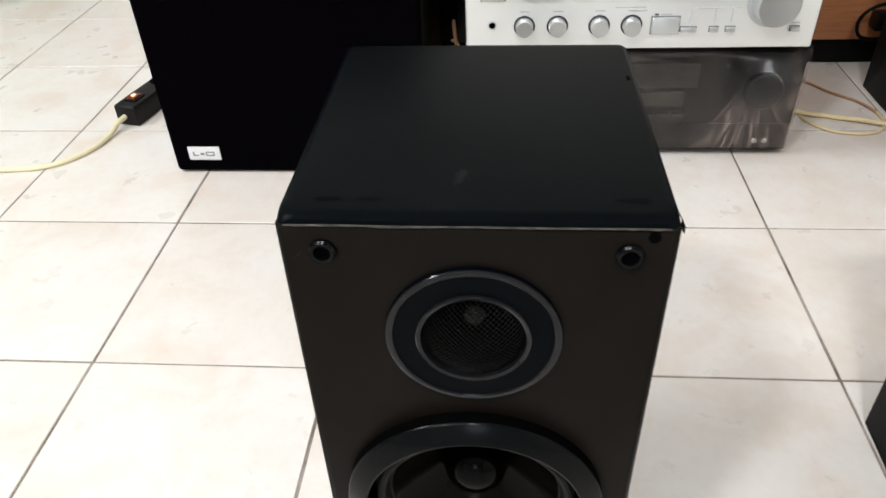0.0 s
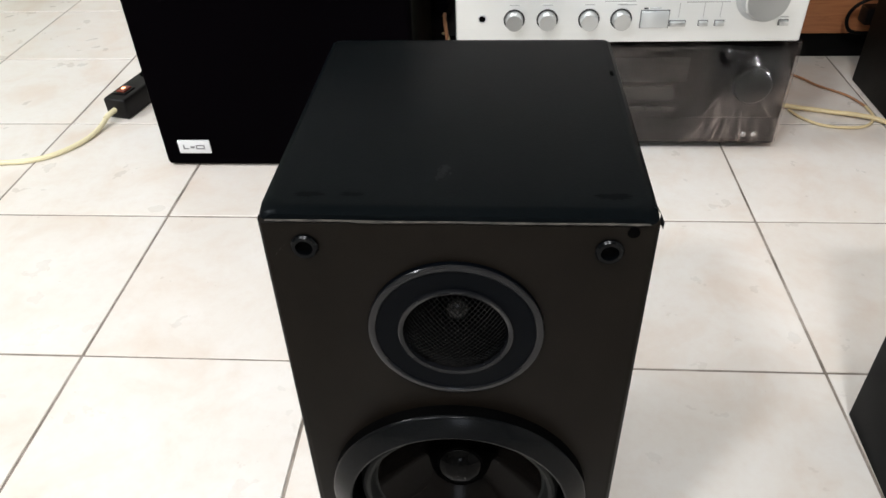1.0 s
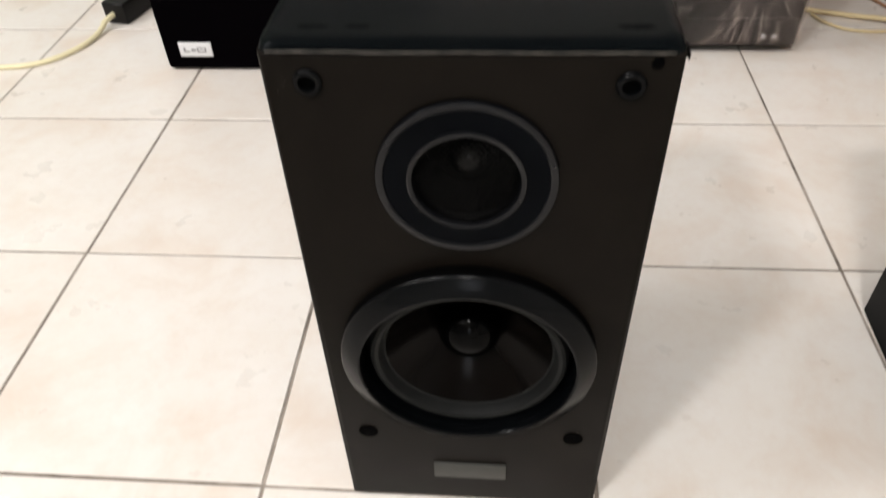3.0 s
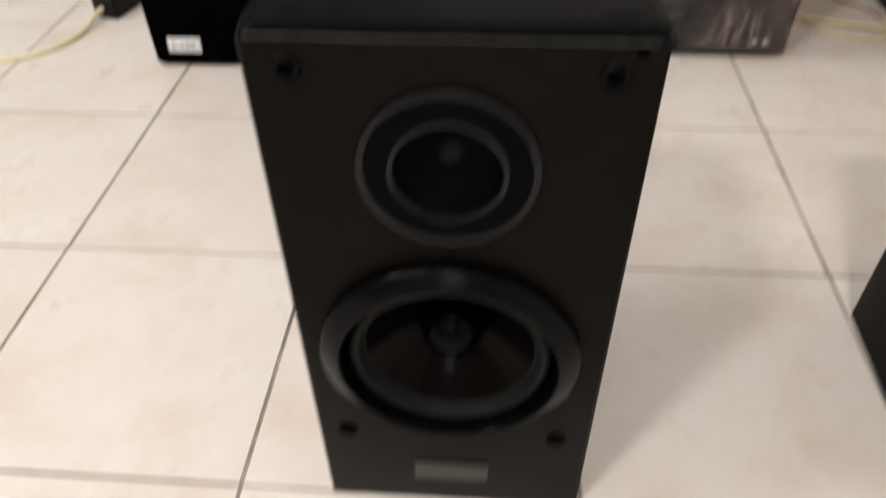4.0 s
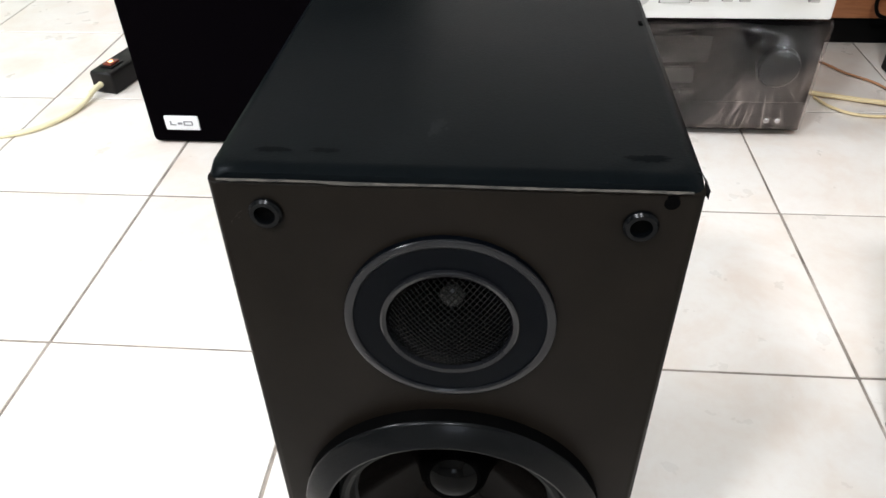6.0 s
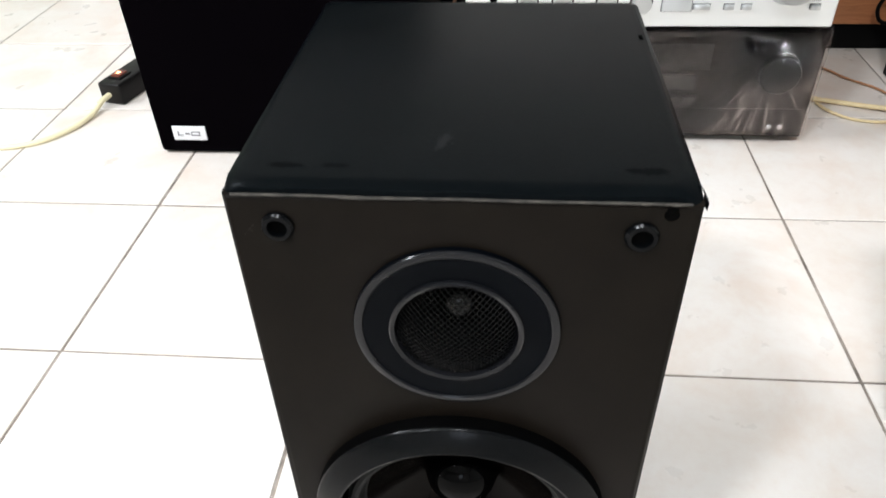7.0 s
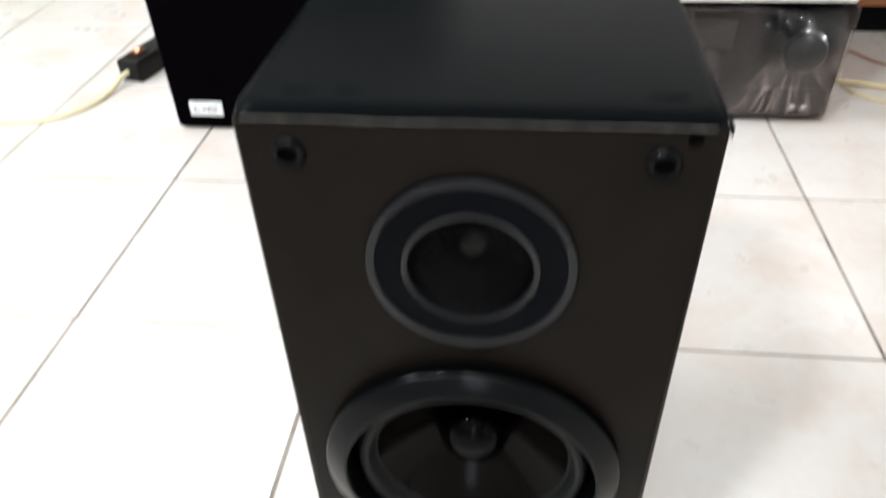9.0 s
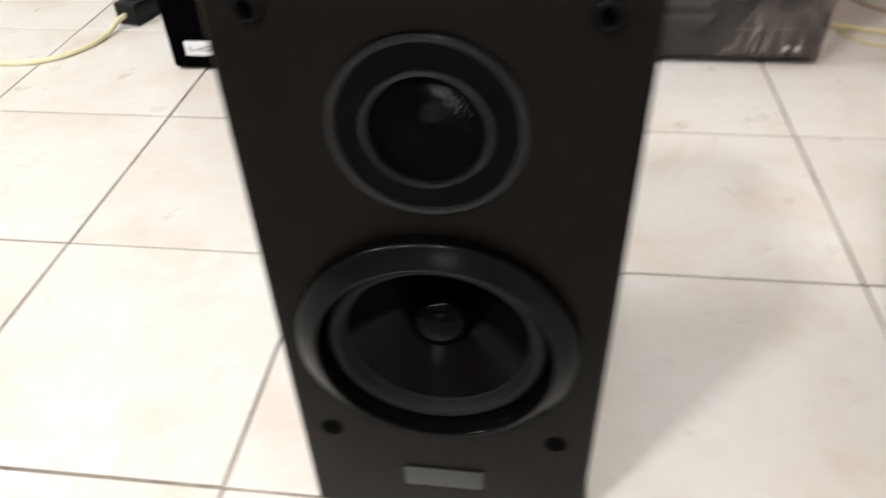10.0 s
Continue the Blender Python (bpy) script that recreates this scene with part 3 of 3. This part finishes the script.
def amplifier():
    cx, face, base = 0.5905, 0.4065, 0.1675
    w, h = 0.433, 0.1095
    a = hifi_case((cx, face, base), w, 0.34, h, "silver integrated amplifier with large volume knob, under the tuner", "hifi_amplifier", "stacked hi-fi units", 0.0045)
    part("front_panel", box(-w / 2, w / 2, 0.0, 0.0105, 0.0, h, 0.003, 3), SILVER, a, "brushed silver front panel")

    def X(x):
        return x - cx

    def Z(z):
        return z - base

    front_key(a, "power_key", X(0.3945), X(0.4235), Z(0.2315), Z(0.2505), 0, 0.0045, SILVER_KNOB)
    for x0, x1 in ((0.4455, 0.4655), (0.4700, 0.4895), (0.5105, 0.5305), (0.5450, 0.5655), (0.5795, 0.5985)):
        front_key(a, "small_key", X(x0), X(x1), Z(0.2332), Z(0.2392), 0, 0.005, SILVER_KNOB, 0.0009)
    for x0, x1 in ((0.6065, 0.6390), (0.6415, 0.6735), (0.6760, 0.7085)):
        front_key(a, "selector_key", X(x0), X(x1), Z(0.2325), Z(0.2525), 0, 0.004, SILVER_DARK)
        part("indicator", box(X(x0) + 0.003, X(x0) + 0.008, -0.0008, 0.001, Z(0.2552), Z(0.2568)), GAP, a)
        print_bar(a, X(x0) + 0.010, X(x0) + 0.024, Z(0.2553), 0)
    front_key(a, "selector_key", X(0.6065), X(0.6400), Z(0.1878), Z(0.2085), 0, 0.004, SILVER_DARK)
    part("indicator", box(X(0.609), X(0.614), -0.0008, 0.001, Z(0.2110), Z(0.2126)), GAP, a)
    print_bar(a, X(0.616), X(0.630), Z(0.2112), 0)
    for x0, x1 in ((0.6425, 0.6615), (0.6780, 0.6885), (0.6980, 0.7085), (0.7755, 0.7860)):
        front_key(a, "small_key", X(x0), X(x1), Z(0.1898), Z(0.1955), 0, 0.006, SILVER_KNOB, 0.0008)
    for x in (0.4485, 0.4900, 0.5420, 0.5820):
        knob(a, "tone_knob", X(x), Z(0.1985), 0, 0.0110, 0.014, "small turned silver knob", GAP)
        print_bar(a, X(x) - 0.006, X(x) + 0.006, Z(0.2165), 0, 0.0013)
    knob(a, "volume_knob", X(0.7500), Z(0.2265), 0, 0.0265, 0.022, "large turned silver volume knob")
    part("indicator", box(X(0.7560), X(0.7625), -0.0008, 0.001, Z(0.2575), Z(0.2592)), GAP, a)
    for x0, x1, z in ((0.7660, 0.778, 0.2578), (0.402, 0.420, 0.2592), (0.447, 0.462, 0.2440), (0.512, 0.527, 0.2440), (0.548, 0.562, 0.2440), (0.579, 0.599, 0.2500), (0.579, 0.599, 0.2160),
                      (0.660, 0.712, 0.2185), (0.560, 0.598, 0.2205), (0.776, 0.786, 0.1990)):
        print_bar(a, X(x0), X(x1), Z(z), 0, 0.0012)
    for x in (0.6820, 0.7025, 0.652):
        part("print_line", box(X(x), X(x) + 0.0007, -0.0004, 0.0005, Z(0.2000), Z(0.2185)), INK, a)
    part("indicator", box(X(0.397), X(0.4015), -0.0008, 0.001, Z(0.2535), Z(0.2555)), GAP, a)
    jack(a, X(0.4080), Z(0.2000), 0)
    return a


def tuner():
    cx, face, base = 0.5885, 0.4105, 0.2782
    w, h = 0.418, 0.115
    a = hifi_case((cx, face, base), w, 0.30, h, "silver tuner-deck with a black glass display, on the amplifier", "hifi_tuner", "stacked hi-fi units", 0.0012)
    part("front_panel", box(-w / 2, w / 2, 0.0, 0.0105, 0.0, h, 0.0025, 3), SILVER, a, "brushed silver front panel")

    def X(x):
        return x - cx

    def Z(z):
        return z - base

    d = part("display_window", box(X(0.5600), X(0.7130), -0.0022, 0.001, Z(0.2855), Z(0.372), 0.001), SMOKED, a, "smoked black display window")
    for i in range(10):
        x = X(0.6215) + i * 0.0064
        if i != 8:
            bm = box(x, x + 0.0045, -0.0026, -0.002, Z(0.3250), Z(0.3268))
            box(x, x + 0.0045, -0.0026, -0.002, Z(0.3310), Z(0.3328), bm=bm)
            box(x + 0.0036, x + 0.0046, -0.0026, -0.002, Z(0.3262), Z(0.3310), bm=bm)
            part("digit_bar", bm, DIGIT, d)
    part("red_mark", box(X(0.5905), X(0.5915), -0.0026, -0.002, Z(0.3225), Z(0.329)), RED_DIGIT, d)
    for x in (0.6400, 0.6575, 0.6750, 0.6925):
        part("preset_lever", box(X(x) - 0.0018, X(x) + 0.0018, -0.008, -0.001, Z(0.2915), Z(0.3100), 0.0008), PLATE, d, "slim grey lever")
    for x in (0.5810, 0.5955):
        part("preset_lever", box(X(x) - 0.0022, X(x) + 0.0022, -0.007, -0.001, Z(0.2930), Z(0.3050), 0.0008), PLATE, d)
    for x in (0.4430, 0.4880, 0.5335):
        knob(a, "level_knob", X(x), Z(0.3030), 0, 0.0125, 0.018, "small turned silver knob")
    knob(a, "tuning_knob", X(0.7500), Z(0.3190), 0, 0.0245, 0.020, "large turned silver tuning knob")
    front_key(a, "rocker", X(0.4010), X(0.4145), Z(0.3300), Z(0.3500), 0, 0.004, SILVER_KNOB, 0.002)
    for x in (0.4945, 0.5095, 0.5405):
        part("slot_lever", box(X(x) - 0.0022, X(x) + 0.0022, -0.006, 0.001, Z(0.3260), Z(0.3440), 0.001), PLATE, a, "grey slot lever")
    jack(a, X(0.4060), Z(0.3020), 0)
    return a


def wrapped_unit():
    cx, face, base = 0.5967, 0.4220, 0.0
    w, d, h = 0.442, 0.34, 0.163
    a = thing("wrapped_receiver", (cx, face, base), "dark hi-fi receiver wrapped in creased clear plastic film", "receiver", "stacked hi-fi units")
    part("case", box(-w / 2 + 0.0015, w / 2 - 0.0015, 0.012, d, 0.009, h - 0.003, 0.003), CASE, a)
    p = part("front_panel", box(-w / 2 + 0.001, w / 2 - 0.001, 0.003, 0.014, 0.010, h - 0.004, 0.003), PANEL, a, "dark brown front panel")
    for x in (-w / 2 + 0.05, w / 2 - 0.05):
        for y in (0.05, d - 0.04):
            part("foot", foot_mesh(0.018, 0.011), RUBBER, a, at=(x, y, 0.0))
    part("display", box(-0.06, 0.085, 0.0015, 0.004, 0.105, 0.140, 0.001), SMOKED, a, "dark display window")
    part("deck_door", box(-0.05, 0.07, 0.0005, 0.004, 0.078, 0.098, 0.001), PANEL_KEY, a)
    part("volume_knob", lathe([(0.026, 0.003), (0.0255, -0.004), (0.0235, -0.006), (0, -0.006)], 0.1715, 0.101, 40), PANEL, a, "round dark volume knob")
    for i in range(7):
        part("preset_key", box(-0.075 + i * 0.022, -0.058 + i * 0.022, -0.0005, 0.004, 0.062, 0.068, 0.0008), PANEL_KEY, a)
    for i in range(5):
        part("preset_key", box(-0.19 + i * 0.022, -0.173 + i * 0.022, -0.0005, 0.004, 0.112, 0.118, 0.0008), PANEL_KEY, a)
    part("groove", box(-w / 2 + 0.006, w / 2 - 0.006, 0.0022, 0.0034, 0.050, 0.0515), HOLE, a)
    part("power_key", box(-0.198, -0.172, -0.001, 0.004, 0.030, 0.042, 0.001), PANEL_KEY, a)
    for x in (0.1745, 0.1885):
        part("jack_ring", lathe([(0.0036, 0.003), (0.0036, -0.001), (0.0024, -0.0016), (0.002, 0.002), (0, 0.002)], x, 0.027, 20), CHROME, a, "small dull metal jack")
    # the film: a loose sheet round front, sides and top, pulled into folds
    bm = bmesh.new()
    nx, nz = 280, 90

    def fold(x, z):
        dx, dz = x - GATHER[0], GATHER[1] - z
        turn, far = math.atan2(dx, dz), math.hypot(dx, dz)
        q = 0.7 * (1 - abs(noise.noise((turn * 7, far * 7, 1.3)))) ** 5 * min(1, far / 0.04)
        q += 0.35 * (1 - abs(noise.noise((turn * 15, far * 11, 5.1)))) ** 5 * min(1, far / 0.06)
        q *= 0.3 + 0.7 * min(1, max(0, (turn + 1.25) / 0.5))
        q += 0.35 * (1 - abs(noise.noise((x * 26 + z * 22, z * 9 - x * 5, 8.0)))) ** 6
        near = max(0, 1 - abs(dx) / 0.07) * max(0, 1 - abs(z - 0.14) / 0.04)
        return q + 1.6 * near * abs(noise.noise((x * 55, z * 22, 2.2))) + 0.6 * max(0, z / h - 0.8) * noise.noise((x * 70, 1.0, 3.0))

    rows = []
    for j in range(nz + 1):
        row = []
        for i in range(nx + 1):
            z = 0.017 + (h - 0.017) * j / nz
            x = -w / 2 + 0.002 + (w - 0.005 + 0.0025 * min(1, z / h)) * i / nx
            edge = min(1, min(i, nx - i) / 11, min(j, nz - j) / 6)
            sag = 0.0035 * noise.noise((x * 9, z * 11, 2.0))
            over = max(0, z - (h - 0.014))
            lift = 0.0
            for bx, bw, peak, size in ((0.184, 0.046, 0.128, 0.032), (-0.196, 0.034, 0.129, 0.036)):
                rise = (h - z) / (h - peak) if z > peak else max(0, (z - 0.02) / (peak - 0.02)) ** 1.5
                crumple = 1 + 0.16 * noise.noise((x * 95, z * 10, 6.0)) + 0.06 * noise.noise((x * 210, z * 22, 7.0))
                lift += size * rise * crumple * math.exp(-((x - bx) / bw) ** 2)
            row.append(bm.verts.new((x, -0.0085 - min(1, min(i, nx - i) / 11) * lift - edge * (0.0032 * fold(x, z) + sag) + (1 - edge) * 0.004 + over * over * 38, z)))
        rows.append(row)
    for p, q in zip(rows, rows[1:]):
        for i in range(nx):
            bm.faces.new((p[i], p[i + 1], q[i + 1], q[i]))
    for i0 in (0, nx):
        x = rows[0][i0].co.x
        sgn = 1 if i0 else -1
        side = [[r[i0] for r in rows]] + [[bm.verts.new((x + sgn * 0.0012 * noise.noise((z * 0.3, y * 30, i0)), y, 0.017 + (h - 0.017) * z / nz)) for z in range(nz + 1)] for y in (0.06, 0.14, 0.24, d + 0.004)]
        for p, q in zip(side, side[1:]):
            for k in range(nz):
                bm.faces.new((p[k], p[k + 1], q[k + 1], q[k]))
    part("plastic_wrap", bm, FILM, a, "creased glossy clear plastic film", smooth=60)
    return a


wrapped_unit()
amplifier()
tuner()

# ---- behind the stack ----
cab = thing("low_cabinet", (0.86, 0.738, 0.0), "low orange-brown wooden cabinet on a black plinth", "cabinet")
part("plinth", box(-0.62, 0.52, 0.006, 0.38, 0.0, 0.043, 0.002), BLACK, cab, "black recessed plinth")
part("front_panel", box(-0.205, 0.53, 0.0, 0.018, 0.0435, 0.46, 0.002), WOOD, cab, "orange wood-grain front")
# the wood front's shaded stretch behind the stack, darkened by its material
part("shaded_front", box(-0.63, -0.207, 0.0, 0.018, 0.0435, 0.46, 0.002), SMOKED, cab, "dark panel standing in for the wood front in shade")
part("body", box(-0.63, 0.53, 0.0185, 0.39, 0.0435, 0.455, 0.002), WOOD, cab)
part("top", box(-0.64, 0.54, -0.012, 0.40, 0.4605, 0.482, 0.004), WOOD, cab)

horn = thing("round_horn", (1.033, 0.690, 0.165), "small round black horn with a dull grey rim", "horn")
part("rim", lathe([(0.040, 0.02), (0.043, 0.004), (0.042, -0.004), (0.038, -0.006), (0.0345, -0.002), (0.034, 0.004)], 0, 0.035, 48), PLATE, horn, "dull grey metal rim")
part("bell", lathe([(0.0345, 0.0), (0.026, 0.018), (0.014, 0.034), (0.0, 0.036)], 0, 0.035, 40), HOLE, horn, "black hollow bell")
part("shell", lathe([(0.040, 0.018), (0.036, 0.038), (0.02, 0.0475), (0.0, 0.048)], 0, 0.035, 40), TRIM, horn)

plug = thing("wall_plug", (1.039, 0.715, 0.060), "black plug with a looped cord on the cabinet", "plug")
part("plug_body", box(-0.012, 0.03, -0.008, 0.0225, 0.008, 0.036, 0.004), STRIP, plug)
part("cord_loop", tube([(0.02, 0.0, 0.045), (-0.005, -0.002, 0.052), (-0.028, 0.0, 0.040), (-0.036, 0.004, 0.018), (-0.026, 0.006, -0.004), (0.0, 0.008, -0.010), (0.03, 0.01, -0.006)], 0.003), BLACK, plug)

# ---- socket strip and cords on the floor ----
st = thing("socket_strip", (-0.178, 0.516, 0.0), "black extension socket strip with a glowing orange switch", "socket strip", turn=-13)
part("housing", box(-0.020, 0.020, 0.0, 0.26, 0.0, 0.034, 0.004, 3), STRIP, st, "black plastic housing")
part("switch_bezel", box(-0.011, 0.011, 0.017, 0.044, 0.0335, 0.0365, 0.001), STRIP, st)
rocker = part("rocker_switch", box(-0.008, 0.008, 0.020, 0.041, 0.0355, 0.0395, 0.002), SWITCH_RED, st, "dark red rocker switch, lit from within")
part("neon_lamp", box(-0.003, 0.003, 0.0265, 0.0335, 0.0385, 0.0402, 0.001), NEON, rocker, "glowing orange neon")
for y in (0.10, 0.15, 0.20):
    part("outlet", foot_mesh(0.016, 0.0015), HOLE, st, at=(0, y, 0.0335))
part("strain_relief", tube([(-0.002, 0.004, 0.016), (-0.004, -0.012, 0.014), (-0.006, -0.022, 0.011)], 0.0044, 10, 4), CORD, st, "pale moulded strain relief")

tagged(part("extension_cord", tube([(-0.188, 0.495, 0.010), (-0.191, 0.472, 0.0055), (-0.199, 0.440, 0.0038), (-0.222, 0.402, 0.0038), (-0.254, 0.381, 0.0038), (-0.296, 0.374, 0.0038), (-0.37, 0.372, 0.0038), (-0.5, 0.36, 0.0038), (-0.7, 0.30, 0.0038)], 0.0038, 10), CORD),
       "pale yellow extension cord lying on the tiles", "cord")
wire = thing("speaker_wire", (0.0, 0.0, 0.0), "thin twin speaker wire in a loop, brown turning golden", "wire")
part("brown_lead", tube([(0.86, 0.72, 0.003), (0.92, 0.662, 0.003), (0.945, 0.624, 0.003), (0.977, 0.590, 0.003), (0.993, 0.552, 0.003)], 0.0018, 8), WIRE_BROWN, wire, "thin brown lead")
part("golden_lead", tube([(0.993, 0.552, 0.003), (0.991, 0.517, 0.003), (0.974, 0.492, 0.003), (0.947, 0.484, 0.003), (0.91, 0.491, 0.003), (0.885, 0.515, 0.003), (0.8745, 0.540, 0.003)], 0.0021, 8), WIRE_GOLD, wire, "pale golden lead")
tagged(part("power_cord", tube([(0.83, 0.575, 0.004), (0.875, 0.548, 0.0055), (0.905, 0.540, 0.0045), (0.935, 0.530, 0.0045), (0.97, 0.515, 0.0068), (1.0015, 0.498, 0.0045), (1.03, 0.44, 0.0045), (1.04, 0.36, 0.0045), (1.10, 0.30, 0.0045)], 0.0036, 8), WIRE_GOLD),
       "pale golden power cord lying on the tiles", "cord")
for pts, r, mat, lab in (([(0.338, 0.72, 0.09), (0.345, 0.62, 0.115), (0.352, 0.57, 0.085), (0.345, 0.54, 0.03), (0.36, 0.52, 0.004), (0.34, 0.60, 0.004)], 0.003, WIRE_TAN, "copper-coloured cable hanging behind the stack"),
                         ([(0.335, 0.71, 0.06), (0.350, 0.60, 0.10), (0.362, 0.55, 0.085), (0.372, 0.53, 0.05), (0.362, 0.50, 0.004), (0.345, 0.48, 0.004)], 0.0025, WIRE_GOLD, "tan cable hanging behind the stack"),
                         ([(0.30, 0.66, 0.285), (0.335, 0.62, 0.272), (0.36, 0.60, 0.268), (0.39, 0.62, 0.275), (0.40, 0.69, 0.30)], 0.0025, WIRE_GOLD, "tan cable between speaker and stack")):
    tagged(part("hanging_cable", tube(pts, r, 8), mat), lab, "cable", "cables behind the stack")

# ---- the green cabinet by the wall ----
gc = thing("green_cabinet", (-1.06, 1.20, 0.0), "pale green painted cabinet standing by the wall", "cabinet")
part("body", box(-0.229, 0.229, -0.25, 0.254, 0.0, 1.1, 0.006), GREEN, gc)

# ---- floor tiles, last ----
def tile_bm(w, d, bm=None):
    return box(-w / 2, w / 2, -d / 2, d / 2, -0.009, 0.0, 0.0006, 1, bm)


def tile_mesh(w, d):
    bm = tile_bm(w, d)
    me = bpy.data.meshes.new("tile")
    bm.to_mesh(me)
    bm.free()
    me.materials.append(TILE)
    return me


side = PITCH - JOINT
square, cut = tile_mesh(side, side), tile_mesh(side, 0.124)
rng = random.Random(2)
for i in range(-7, 7):
    for j in range(-7, 7):
        y = PITCH * (j + 0.5) if j < 6 else 1.5 + 0.064
        shared("tile", square if j < 6 else cut, floor, (PITCH * (i + 0.5) + rng.uniform(-0.0004, 0.0004), y + rng.uniform(-0.0004, 0.0004), rng.uniform(-0.0003, 0.0)))
rest = bmesh.new()
quads = []
for i in range(-16, 10):
    for j in range(-18, 7):
        if -7 <= i < 7 and -7 <= j:
            continue
        x, y, hd = PITCH * (i + 0.5), (PITCH * (j + 0.5) if j < 6 else 1.564), (side / 2 if j < 6 else 0.062)
        lowr = [rest.verts.new((x + a * side / 2, y + b * hd, -0.006)) for a, b in ((-1, -1), (1, -1), (1, 1), (-1, 1))]
        high = [rest.verts.new((x + a * (side / 2 - 0.001), y + b * (hd - 0.001), 0.0)) for a, b in ((-1, -1), (1, -1), (1, 1), (-1, 1))]
        rest.faces.new(high)
        for k in range(4):
            rest.faces.new((lowr[k], lowr[(k + 1) % 4], high[(k + 1) % 4], high[k]))
tagged(part("far_tiles", rest, TILE, floor), kind="stuff")
